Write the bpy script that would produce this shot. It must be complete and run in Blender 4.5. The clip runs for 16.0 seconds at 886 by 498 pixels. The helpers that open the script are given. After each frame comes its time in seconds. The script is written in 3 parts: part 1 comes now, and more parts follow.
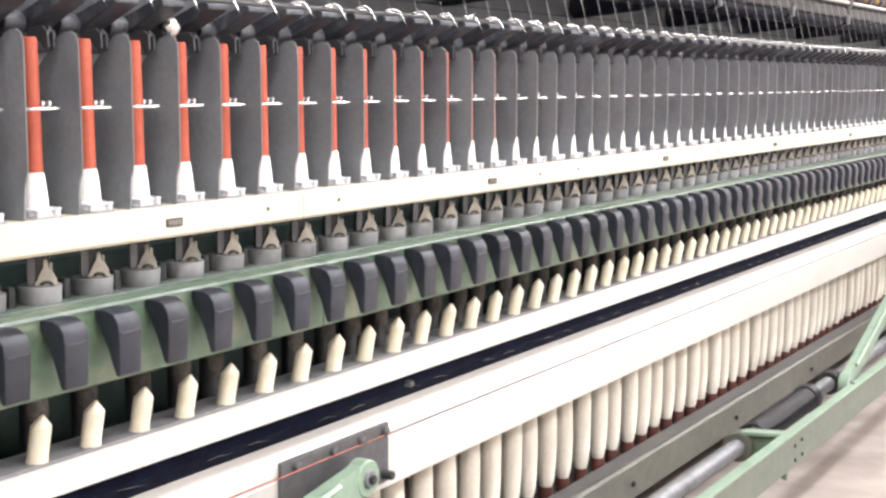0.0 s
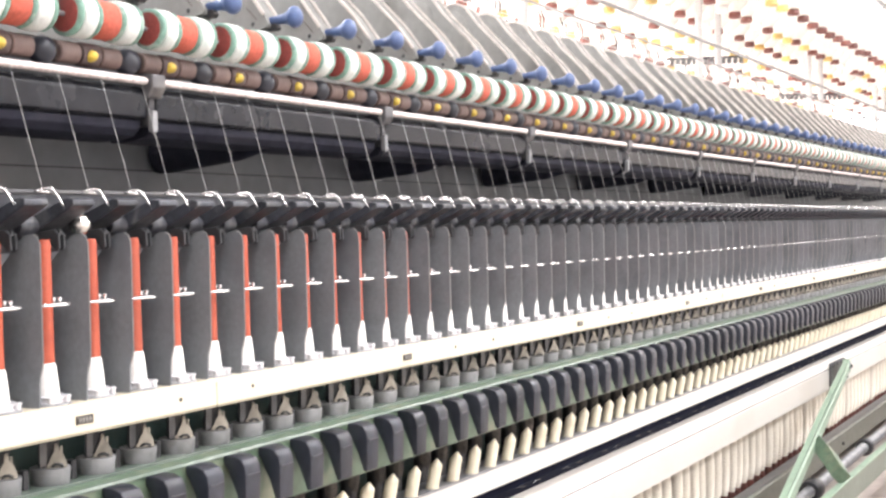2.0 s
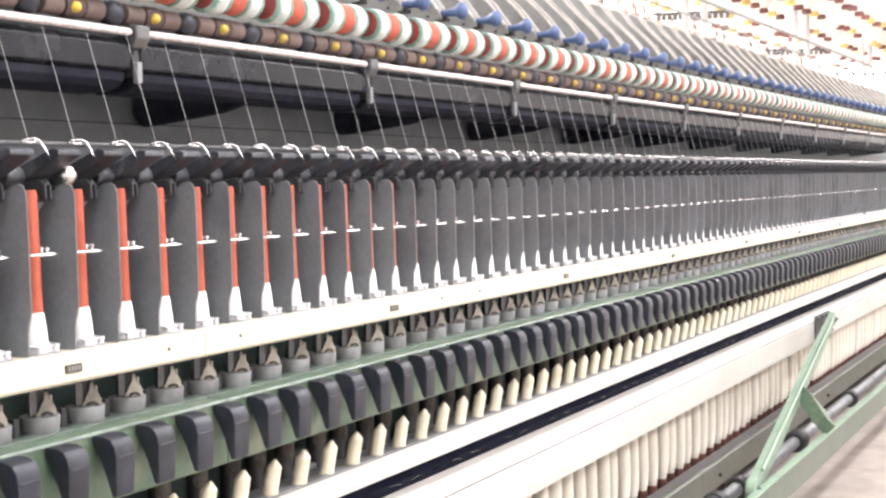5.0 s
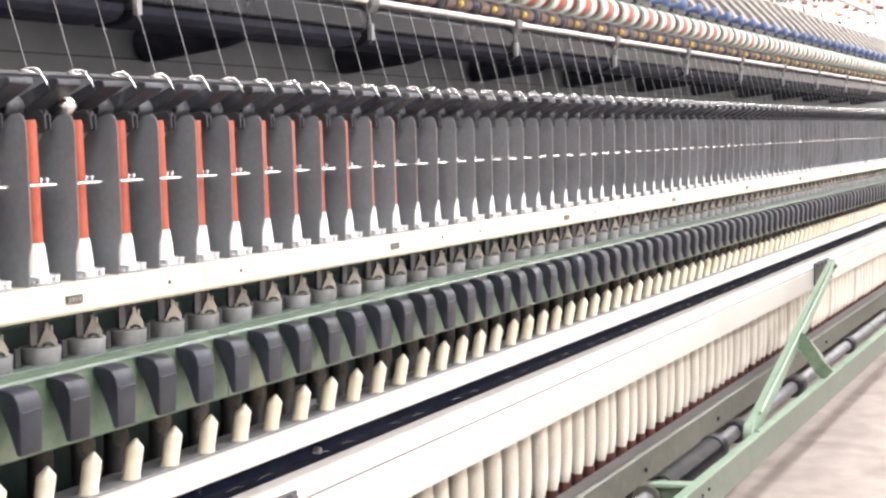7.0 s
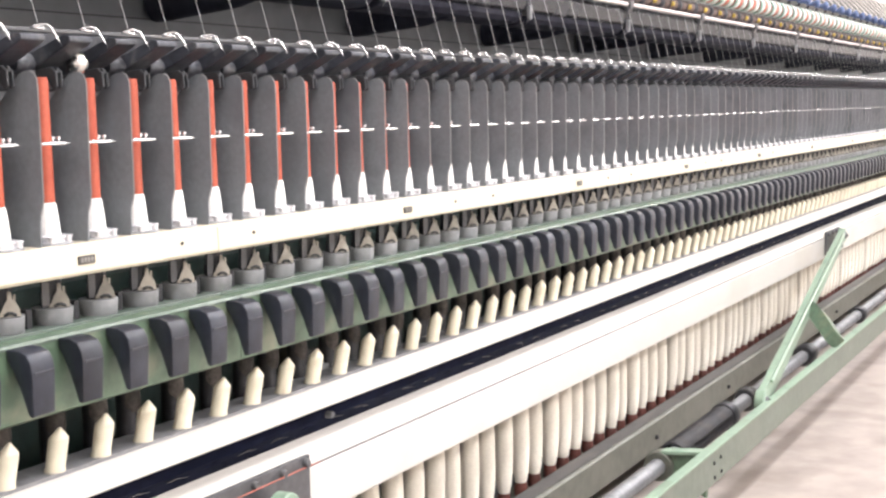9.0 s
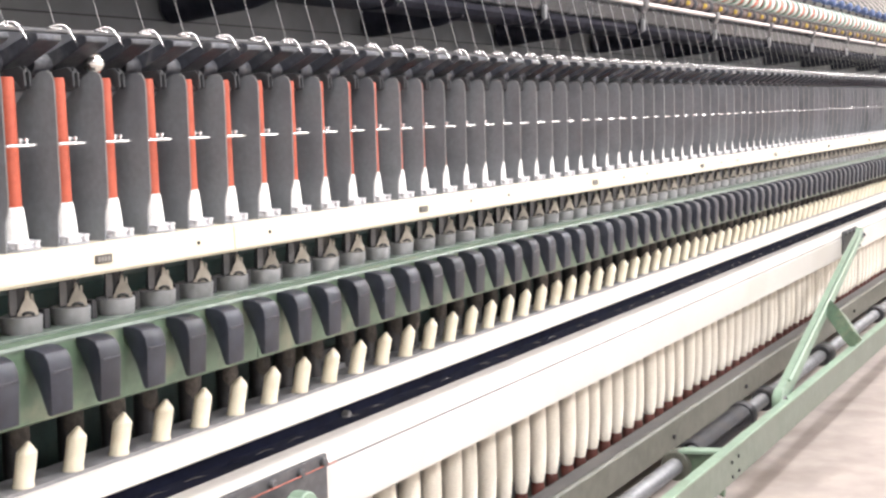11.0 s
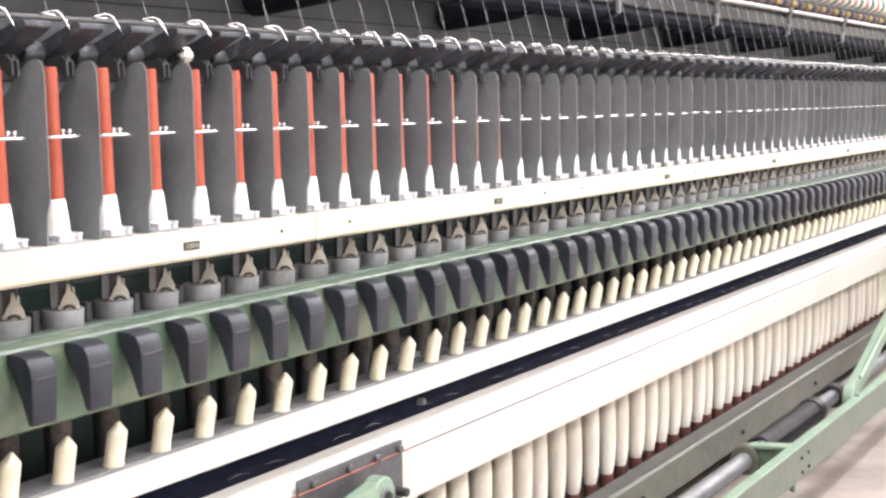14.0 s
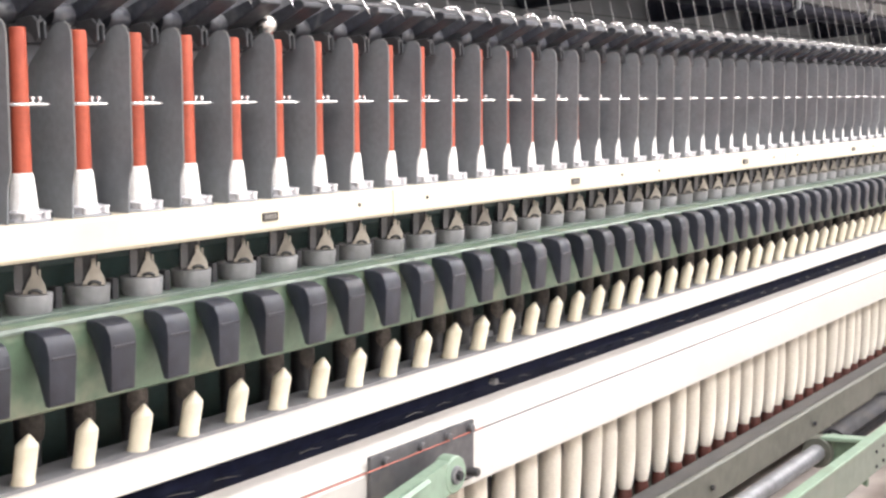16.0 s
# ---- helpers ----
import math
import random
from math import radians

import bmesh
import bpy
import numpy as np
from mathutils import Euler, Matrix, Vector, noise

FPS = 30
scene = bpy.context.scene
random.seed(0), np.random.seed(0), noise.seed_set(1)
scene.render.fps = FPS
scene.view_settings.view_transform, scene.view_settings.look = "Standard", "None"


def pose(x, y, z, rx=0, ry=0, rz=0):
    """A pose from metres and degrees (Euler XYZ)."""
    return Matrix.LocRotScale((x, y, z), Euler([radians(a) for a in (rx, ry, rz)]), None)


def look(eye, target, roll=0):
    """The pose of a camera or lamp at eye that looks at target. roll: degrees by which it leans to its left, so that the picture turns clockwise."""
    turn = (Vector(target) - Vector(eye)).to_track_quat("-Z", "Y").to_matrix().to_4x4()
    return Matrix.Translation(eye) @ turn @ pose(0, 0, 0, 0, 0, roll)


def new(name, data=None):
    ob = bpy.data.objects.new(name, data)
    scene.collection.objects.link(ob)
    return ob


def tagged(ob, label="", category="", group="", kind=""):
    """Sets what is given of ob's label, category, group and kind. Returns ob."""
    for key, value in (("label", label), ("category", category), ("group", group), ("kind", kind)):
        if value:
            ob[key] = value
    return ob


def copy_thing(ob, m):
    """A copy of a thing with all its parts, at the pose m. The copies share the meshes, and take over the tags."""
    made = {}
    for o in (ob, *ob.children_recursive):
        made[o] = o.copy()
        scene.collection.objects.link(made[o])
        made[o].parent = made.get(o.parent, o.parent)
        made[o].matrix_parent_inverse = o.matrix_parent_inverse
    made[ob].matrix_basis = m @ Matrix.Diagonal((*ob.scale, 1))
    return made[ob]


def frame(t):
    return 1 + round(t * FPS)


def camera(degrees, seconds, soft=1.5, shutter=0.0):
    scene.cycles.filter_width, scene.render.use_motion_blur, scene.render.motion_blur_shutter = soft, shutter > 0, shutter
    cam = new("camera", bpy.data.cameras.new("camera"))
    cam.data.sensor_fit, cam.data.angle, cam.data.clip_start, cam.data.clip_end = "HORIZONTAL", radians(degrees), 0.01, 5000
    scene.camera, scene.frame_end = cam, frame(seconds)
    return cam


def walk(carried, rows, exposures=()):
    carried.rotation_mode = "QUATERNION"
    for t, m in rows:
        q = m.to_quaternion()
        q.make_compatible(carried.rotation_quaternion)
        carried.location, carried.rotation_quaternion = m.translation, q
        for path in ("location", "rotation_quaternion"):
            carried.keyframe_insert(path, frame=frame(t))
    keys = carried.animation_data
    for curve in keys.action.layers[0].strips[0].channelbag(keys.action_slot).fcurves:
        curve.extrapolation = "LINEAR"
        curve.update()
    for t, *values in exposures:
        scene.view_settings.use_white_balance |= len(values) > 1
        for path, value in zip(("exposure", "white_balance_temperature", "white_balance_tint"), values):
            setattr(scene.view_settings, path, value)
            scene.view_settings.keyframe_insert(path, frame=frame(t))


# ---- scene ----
cam = camera(36.79, 16.0, soft=2.5, shutter=0.5)

# seconds, eye x, y, z, heading (to the left from +y), pitch and roll in degrees
PATH = [
    (0.0, -1.0483, -1.0172, 0.8521, -58.774, -7.204, 0.091),
    (0.5, -1.0450, -1.0100, 0.8608, -59.439, -6.345, -0.120),
    (1.0, -1.0464, -1.0171, 0.8719, -60.236, -4.500, -0.483),
    (1.5, -1.0480, -1.0275, 0.8914, -61.191, -2.493, -0.650),
    (2.0, -1.0547, -1.0406, 0.8964, -62.037, -0.878, -1.216),
    (2.5, -1.0590, -1.0451, 0.8950, -62.471, -0.076, -1.643),
    (3.0, -1.0593, -1.0453, 0.8943, -62.506, -0.207, -1.670),
    (3.5, -1.0627, -1.0483, 0.8937, -62.495, -0.858, -1.630),
    (4.0, -1.0616, -1.0472, 0.8909, -62.493, -1.488, -1.641),
    (6.5, -1.0639, -1.0480, 0.8691, -62.514, -4.217, -1.382),
    (7.0, -1.0605, -1.0427, 0.8640, -62.507, -4.741, -1.294),
    (7.5, -1.0558, -1.0342, 0.8597, -62.547, -5.237, -1.112),
    (8.0, -1.0529, -1.0271, 0.8575, -62.521, -5.647, -0.994),
    (8.5, -1.0513, -1.0260, 0.8545, -62.365, -5.879, -1.011),
    (9.0, -1.0503, -1.0243, 0.8538, -62.232, -6.034, -1.050),
    (11.5, -1.0529, -1.0263, 0.8475, -61.408, -5.853, -1.426),
    (12.0, -1.0579, -1.0278, 0.8477, -61.270, -5.855, -1.411),
    (12.5, -1.0652, -1.0287, 0.8465, -60.844, -5.816, -1.499),
    (13.0, -1.0715, -1.0284, 0.8481, -60.129, -5.896, -1.462),
    (13.5, -1.0785, -1.0257, 0.8473, -59.484, -5.945, -1.355),
    (14.0, -1.0828, -1.0208, 0.8472, -58.851, -6.100, -1.048),
    (14.5, -1.0841, -1.0137, 0.8460, -58.213, -6.297, -0.671),
    (15.0, -1.0838, -1.0079, 0.8433, -57.494, -6.433, -0.403),
    (15.5, -1.0843, -1.0031, 0.8420, -56.785, -6.628, -0.093),
    (16.0, -1.0773, -0.9936, 0.8362, -56.191, -6.741, 0.060),
]


def aim(x, y, z, yaw, pitch, roll):
    a, b = radians(yaw), radians(pitch)
    ahead = Vector((-math.sin(a) * math.cos(b), math.cos(a) * math.cos(b), math.sin(b)))
    eye = Vector((x, y, z))
    return look(eye, eye + ahead, roll)


EXPOSURE = -0.05
walk(cam, [(r[0], aim(*r[1:])) for r in PATH], [(0.0, EXPOSURE), (16.0, EXPOSURE)])

# ---- world and light: a closed mill hall under assumed, unseen rows of ceiling tubes ----
world = bpy.data.worlds.new("hall_world")
world.use_nodes = True
world.node_tree.nodes["Background"].inputs[0].default_value = (0.9, 0.95, 1.0, 1)
world.node_tree.nodes["Background"].inputs[1].default_value = 0.09
scene.world = world


def tube_light(x, y, z, length, width, watts):
    data = bpy.data.lights.new("ceiling_tube", "AREA")
    data.shape, data.size, data.size_y, data.energy = "RECTANGLE", length, width, watts
    data.color = (0.985, 0.975, 1.02)
    ob = new("ceiling_tube", data)
    ob.matrix_world = pose(x, y, z)
    return ob


tube_light(3.0, -1.2, 2.95, 12.0, 0.4, 310)
# Stronger than the first, to brighten upright fronts and the bobbins below.
tube_light(3.0, -3.0, 2.95, 12.0, 0.4, 400)
# Set far stronger than the others to wash the creel background white.
tube_light(7.5, 2.2, 2.95, 18.5, 0.4, 3000)


# ---- materials ----
def material(name, colour, rough=0.5, metal=0.0, vary=0.12, grain=60.0, bump=0.15, stain=None, stain_scale=4.0, coat=0.0, spread=0.0, gloss=0.5):
    """Procedural paint, metal, plastic or yarn: fine grain, broad stains, a little difference from piece to piece."""
    m = bpy.data.materials.new(name)
    m.use_nodes = True
    nt = m.node_tree
    b = nt.nodes["Principled BSDF"]
    link = nt.links.new
    tex = nt.nodes.new("ShaderNodeTexCoord")
    fine = nt.nodes.new("ShaderNodeTexNoise")
    fine.inputs["Scale"].default_value, fine.inputs["Detail"].default_value = grain, 5.0
    broad = nt.nodes.new("ShaderNodeTexNoise")
    broad.inputs["Scale"].default_value, broad.inputs["Detail"].default_value = stain_scale, 6.0
    geo = nt.nodes.new("ShaderNodeNewGeometry")
    link(geo.outputs["Position"], fine.inputs["Vector"])
    link(geo.outputs["Position"], broad.inputs["Vector"])
    dark = [c * (1 - vary) for c in colour]
    light = [min(1, c * (1 + vary)) for c in colour]
    ramp = nt.nodes.new("ShaderNodeValToRGB")
    ramp.color_ramp.elements[0].position, ramp.color_ramp.elements[1].position = 0.3, 0.7
    ramp.color_ramp.elements[0].color, ramp.color_ramp.elements[1].color = (*dark, 1), (*light, 1)
    link(fine.outputs["Fac"], ramp.inputs["Fac"])
    mix = nt.nodes.new("ShaderNodeMixRGB")
    mask = nt.nodes.new("ShaderNodeValToRGB")
    mask.color_ramp.elements[0].position, mask.color_ramp.elements[1].position = 0.52, 0.72
    link(broad.outputs["Fac"], mask.inputs["Fac"])
    link(mask.outputs["Color"], mix.inputs["Fac"])
    link(ramp.outputs["Color"], mix.inputs["Color1"])
    mix.inputs["Color2"].default_value = (*(stain or [c * (1 - 1.5 * vary) for c in colour]), 1)
    out = mix.outputs["Color"]
    if spread:
        info = nt.nodes.new("ShaderNodeObjectInfo")
        hsv = nt.nodes.new("ShaderNodeHueSaturation")
        span = nt.nodes.new("ShaderNodeMapRange")
        span.inputs["To Min"].default_value, span.inputs["To Max"].default_value = 1 - spread, 1 + spread
        link(info.outputs["Random"], span.inputs["Value"])
        link(span.outputs["Result"], hsv.inputs["Value"])
        link(out, hsv.inputs["Color"])
        out = hsv.outputs["Color"]
    link(out, b.inputs["Base Color"])
    rr = nt.nodes.new("ShaderNodeMapRange")
    rr.inputs["To Min"].default_value, rr.inputs["To Max"].default_value = max(0.03, rough - 0.1), min(1, rough + 0.12)
    link(broad.outputs["Fac"], rr.inputs["Value"])
    link(rr.outputs["Result"], b.inputs["Roughness"])
    b.inputs["Metallic"].default_value = metal
    b.inputs["Coat Weight"].default_value = coat
    b.inputs["Specular IOR Level"].default_value = gloss
    if bump:
        bp = nt.nodes.new("ShaderNodeBump")
        bp.inputs["Strength"].default_value, bp.inputs["Distance"].default_value = bump, 0.002
        link(fine.outputs["Fac"], bp.inputs["Height"])
        link(bp.outputs["Normal"], b.inputs["Normal"])
    return m


def wound(name, colour, turns=900.0, rough=0.9):
    """Yarn wound in level turns."""
    m = material(name, colour, rough, 0, 0.05, 180, 0.1, spread=0.05)
    nt = m.node_tree
    b = nt.nodes["Principled BSDF"]
    tex = nt.nodes.new("ShaderNodeTexCoord")
    wave = nt.nodes.new("ShaderNodeTexWave")
    wave.bands_direction = "Z"
    wave.inputs["Scale"].default_value, wave.inputs["Distortion"].default_value = turns, 2.0
    nt.links.new(tex.outputs["Object"], wave.inputs["Vector"])
    bp = nt.nodes.new("ShaderNodeBump")
    bp.inputs["Strength"].default_value, bp.inputs["Distance"].default_value = 0.35, 0.001
    nt.links.new(wave.outputs["Fac"], bp.inputs["Height"])
    nt.links.new(bp.outputs["Normal"], b.inputs["Normal"])
    return m


IVORY = material("ivory_paint", (0.63, 0.575, 0.45), 0.38, 0, 0.03, 90, 0.05, (0.55, 0.49, 0.37), 3, 0.2)
CREAM = material("cream_paint", (0.58, 0.555, 0.515), 0.35, 0, 0.03, 80, 0.05, (0.52, 0.485, 0.435), 2.5, 0.2)
CREAM_PLASTIC = material("cream_plastic", (0.78, 0.72, 0.56), 0.45, 0, 0.05, 120, 0.1, (0.66, 0.58, 0.42), 30, 0, 0.06)
GREEN = material("green_machine_paint", (0.100, 0.152, 0.100), 0.42, 0, 0.22, 55, 0.15, (0.225, 0.235, 0.165), 17, 0.15)
LIGHT_GREEN = material("pale_green_paint", (0.225, 0.315, 0.235), 0.4, 0, 0.1, 60, 0.12, (0.185, 0.25, 0.18), 12, 0.15)
GREY_GREEN = material("worn_grey_green_paint", (0.11, 0.113, 0.092), 0.42, 0.2, 0.18, 45, 0.2, (0.155, 0.152, 0.128), 6)
BAR = material("grey_green_bar_paint", (0.112, 0.135, 0.106), 0.4, 0, 0.14, 50, 0.15, (0.155, 0.168, 0.138), 4)
LEDGE = material("worn_green_ledge", (0.105, 0.135, 0.112), 0.34, 0.1, 0.2, 60, 0.15, (0.155, 0.175, 0.155), 10)
LIP = material("worn_pale_lip", (0.17, 0.205, 0.175), 0.38, 0.2, 0.2, 60, 0.15, (0.10, 0.135, 0.105), 9)
DARK_TEAL = material("dark_teal_paint", (0.030, 0.062, 0.057), 0.5, 0, 0.3, 40, 0.15, (0.062, 0.082, 0.070), 12)
SEPARATOR = material("grey_plastic_sheet", (0.164, 0.175, 0.187), 0.42, 0, 0.1, 150, 0.06, (0.112, 0.119, 0.130), 14, 0, 0.12)
RED_TUBE = material("orange_red_tube", (0.405, 0.082, 0.043), 0.5, 0, 0.09, 200, 0.12, (0.34, 0.062, 0.033), 40, 0, 0.08)
BROWN_BASE = material("brown_tube_base", (0.10, 0.032, 0.024), 0.5, 0, 0.15, 120, 0.1, None, 30, 0, 0.25)
YARN = wound("white_yarn", (0.86, 0.85, 0.82))
COP = wound("cream_yarn_cop", (0.86, 0.795, 0.685), 500)
ROVING = wound("white_roving", (0.86, 0.83, 0.78), 120)
THREAD = material("single_yarn", (0.42, 0.42, 0.42), 0.9, 0, 0.1, 300, 0)
BLACK = material("black_plastic", (0.0145, 0.017, 0.026), 0.38, 0, 0.25, 90, 0.15, (0.026, 0.029, 0.04), 25, 0, 0.25)
DARK = material("dark_oily_steel", (0.04, 0.04, 0.044), 0.5, 0.4, 0.25, 70, 0.25, (0.065, 0.06, 0.056), 20)
LAPPET = material("dark_lappet_plastic", (0.037, 0.040, 0.050), 0.4, 0, 0.35, 120, 0.2, (0.110, 0.113, 0.117), 55, 0, 0.35)
HINGE = material("grey_hinge_steel", (0.048, 0.050, 0.054), 0.5, 0.2, 0.2, 90, 0.1)
LEVER_HIGHLIGHT = material("rubbed_black_plastic", (0.040, 0.041, 0.050), 0.4, 0, 0.2, 120, 0.1)
KNOB_STEEL = material("polished_knob_steel", (0.62, 0.61, 0.59), 0.22, 1.0, 0.06, 120, 0.03)
SHADED_RED = material("dark_red_end_disc", (0.26, 0.050, 0.042), 0.7, 0, 0.2, 160, 0.2)
BEAM = material("dark_grey_beam_paint", (0.011, 0.012, 0.016), 0.24, 0, 0.2, 60, 0.06, (0.022, 0.023, 0.028), 14, gloss=0.25)
PANEL = material("grey_back_panel", (0.142, 0.149, 0.160), 0.55, 0, 0.12, 30, 0.08, (0.175, 0.180, 0.184), 7)
STEEL = material("bright_steel", (0.26, 0.265, 0.275), 0.5, 0.6, 0.15, 90, 0.1, (0.16, 0.16, 0.165), 14)
CHROME = material("chromed_wire", (0.85, 0.85, 0.85), 0.2, 0.75, 0.05, 100, 0.02)
NICKEL = material("white_ring_steel", (0.72, 0.72, 0.74), 0.28, 0.5, 0.08, 100, 0.05)
ROD = material("linty_fluted_roller", (0.62, 0.55, 0.53), 0.6, 0.2, 0.25, 160, 0.6, (0.75, 0.70, 0.68), 40)
COT = material("brown_rubber_cot", (0.120, 0.080, 0.070), 0.55, 0, 0.15, 110, 0.1, (0.165, 0.118, 0.105), 30, 0, 0.12)
SADDLE = material("dark_brown_saddle", (0.075, 0.05, 0.048), 0.55, 0, 0.2, 90, 0.15)
YELLOW = material("yellow_cap", (0.46, 0.33, 0.045), 0.5, 0, 0.15, 100, 0.05, (0.34, 0.22, 0.06), 60, 0, 0.2)
RED_FELT = material("red_felt", (0.50, 0.11, 0.072), 0.85, 0, 0.15, 200, 0.4)
GREEN_FELT = material("green_felt", (0.19, 0.32, 0.26), 0.9, 0, 0.2, 220, 0.5, (0.45, 0.55, 0.50), 60)
WHITE_FELT = material("white_felt", (0.66, 0.69, 0.66), 0.95, 0, 0.12, 240, 0.5, (0.46, 0.55, 0.51), 60)
ARM = material("grey_arm_enamel", (0.180, 0.181, 0.172), 0.55, 0, 0.1, 70, 0.08, (0.135, 0.132, 0.122), 16)
ARM_EDGE = material("worn_arm_edge", (0.42, 0.39, 0.36), 0.5, 0.1, 0.15, 80, 0.1, (0.27, 0.25, 0.23), 25)
BLUE = material("blue_plastic", (0.06, 0.098, 0.215), 0.4, 0, 0.1, 90, 0.05, (0.085, 0.13, 0.26), 30)
CUP = material("grey_cup", (0.245, 0.246, 0.252), 0.45, 0.1, 0.12, 90, 0.1, (0.165, 0.164, 0.163), 30, 0, 0.15)
TAN = material("tan_brake_shoe", (0.27, 0.245, 0.205), 0.5, 0, 0.15, 90, 0.15, (0.17, 0.15, 0.125), 40, 0, 0.3)
BLUE_BLACK = material("dark_conveyor_strip", (0.006, 0.0075, 0.018), 0.7, 0, 0.3, 40, 0.3, (0.011, 0.013, 0.026), 25, gloss=0.03)
DUCT = material("matt_black_duct", (0.021, 0.022, 0.034), 0.7, 0, 0.25, 60, 0.1, (0.034, 0.035, 0.047), 14, gloss=0.15)
SHEET_EDGE = material("pale_sheet_edge", (0.24, 0.235, 0.23), 0.45)
MARK = material("black_mark", (0.02, 0.02, 0.02), 0.6)
PLATE = material("black_number_plate", (0.05, 0.045, 0.04), 0.5)
PALE_INK = material("pale_lettering", (0.22, 0.21, 0.19), 0.6)
SIGNAL_THREAD = material("red_cord", (0.47, 0.14, 0.10), 0.8)
CREASE = material("grey_crease", (0.20, 0.195, 0.195), 0.8)
PLATE_GREY = material("grey_steel_plate", (0.12, 0.12, 0.125), 0.45, 0.5, 0.15, 70, 0.2, (0.18, 0.17, 0.16), 12)
FLOOR = material("worn_concrete_floor", (0.330, 0.285, 0.255), 0.5, 0, 0.16, 11, 0.1, (0.225, 0.190, 0.163), 4.5)
WALL = material("white_hall_wall", (0.82, 0.80, 0.77), 0.7, 0, 0.04, 12, 0.05, (0.76, 0.73, 0.69), 1.2)
CREEL_YELLOW = material("yellow_tube_end", (0.62, 0.43, 0.15), 0.5, spread=0.2)
CREEL_BROWN = material("brown_tube_end", (0.17, 0.060, 0.048), 0.5, spread=0.35)
CREEL_POST = material("pale_creel_paint", (0.50, 0.49, 0.48), 0.45)
LINT = material("brown_lint", (0.095, 0.084, 0.075), 0.95, 0, 0.35, 160, 0.6, (0.055, 0.050, 0.048), 70, 0, 0.4)
GLINT_BLACK = material("glossy_black_fold", (0.012, 0.013, 0.022), 0.16, 0, 0.2, 60, 0.1)
CREEL_STEEL = material("creel_rail_steel", (0.26, 0.255, 0.25), 0.45, 0.5)

# ---- mesh helpers ----
def part(name, bm, mat, parent=None, label="", smooth=False):
    bmesh.ops.recalc_face_normals(bm, faces=bm.faces)
    for f in bm.faces:
        f.smooth = smooth
    me = bpy.data.meshes.new(name)
    bm.to_mesh(me)
    bm.free()
    me.materials.append(mat)
    ob = new(name, me)
    if parent:
        ob.parent = parent
    if label:
        ob["label"] = label
    return ob


def thing(name, label, category, group="", kind="", at=(0, 0, 0)):
    ob = new(name)
    ob.empty_display_size = 0.02
    ob.location = at
    return tagged(ob, label, category, group, kind)


def bevelled(bm, width, segments=2):
    if width:
        es = [e for e in bm.edges if len(e.link_faces) == 2 and e.calc_face_angle(0) > 0.5]
        bmesh.ops.bevel(bm, geom=es, offset=width, segments=segments, affect="EDGES", profile=0.5, clamp_overlap=True)
    return bm


def box(x0, x1, y0, y1, z0, z1, bevel=0.0, bm=None):
    b = bmesh.new()
    bmesh.ops.create_cube(b, size=1.0)
    bmesh.ops.scale(b, vec=(x1 - x0, y1 - y0, z1 - z0), verts=b.verts)
    bmesh.ops.translate(b, vec=((x0 + x1) / 2, (y0 + y1) / 2, (z0 + z1) / 2), verts=b.verts)
    bevelled(b, bevel)
    return merged(bm, b) if bm else b


def merged(a, b):
    me = bpy.data.meshes.new("tmp")
    b.to_mesh(me)
    b.free()
    a.from_mesh(me)
    bpy.data.meshes.remove(me)
    return a


def prism(profile, x0, x1, bevel=0.0, bm=None, segments=2):
    """A (y, z) outline pulled along x."""
    b = bmesh.new()
    p = [b.verts.new((x0, y, z)) for y, z in profile]
    q = [b.verts.new((x1, y, z)) for y, z in profile]
    n = len(p)
    b.faces.new(p)
    b.faces.new(list(reversed(q)))
    for i in range(n):
        b.faces.new((p[i], q[i], q[(i + 1) % n], p[(i + 1) % n]))
    bmesh.ops.recalc_face_normals(b, faces=b.faces)
    bevelled(b, bevel, segments)
    return merged(bm, b) if bm else b


def lathe(profile, sides=16, axis="z", origin=(0, 0, 0), bm=None):
    """(radius, along) rings about an axis, capped."""
    b = bm or bmesh.new()
    rings = []
    for r, h in profile:
        ring = []
        for k in range(sides):
            a = 2 * math.pi * k / sides
            c, s = r * math.cos(a), r * math.sin(a)
            v = {"z": (c, s, h), "x": (h, c, s), "y": (s, h, c)}[axis]
            ring.append(b.verts.new((v[0] + origin[0], v[1] + origin[1], v[2] + origin[2])))
        rings.append(ring)
    for a, c in zip(rings, rings[1:]):
        for k in range(sides):
            b.faces.new((a[k], a[(k + 1) % sides], c[(k + 1) % sides], c[k]))
    b.faces.new(list(reversed(rings[0])))
    b.faces.new(rings[-1])
    return b


def rod(points, radius, sides=6, bm=None, closed=False):
    """A round wire through points; radius may be a list."""
    b = bm or bmesh.new()
    pts = [Vector(p) for p in points]
    n = len(pts)
    rings = []
    for i, p in enumerate(pts):
        if closed:
            d = pts[(i + 1) % n] - pts[i - 1]
        else:
            d = pts[min(i + 1, n - 1)] - pts[max(i - 1, 0)]
        d.normalize()
        side = d.cross(Vector((0, 0, 1)) if abs(d.z) < 0.95 else Vector((0, 1, 0))).normalized()
        up = side.cross(d)
        r = radius[i] if isinstance(radius, (list, tuple)) else radius
        rings.append([b.verts.new(p + side * r * math.cos(2 * math.pi * k / sides) + up * r * math.sin(2 * math.pi * k / sides)) for k in range(sides)])
    pairs = list(zip(rings, rings[1:])) + ([(rings[-1], rings[0])] if closed else [])
    for a, c in pairs:
        for k in range(sides):
            b.faces.new((a[k], a[(k + 1) % sides], c[(k + 1) % sides], c[k]))
    if not closed:
        b.faces.new(list(reversed(rings[0])))
        b.faces.new(rings[-1])
    return b


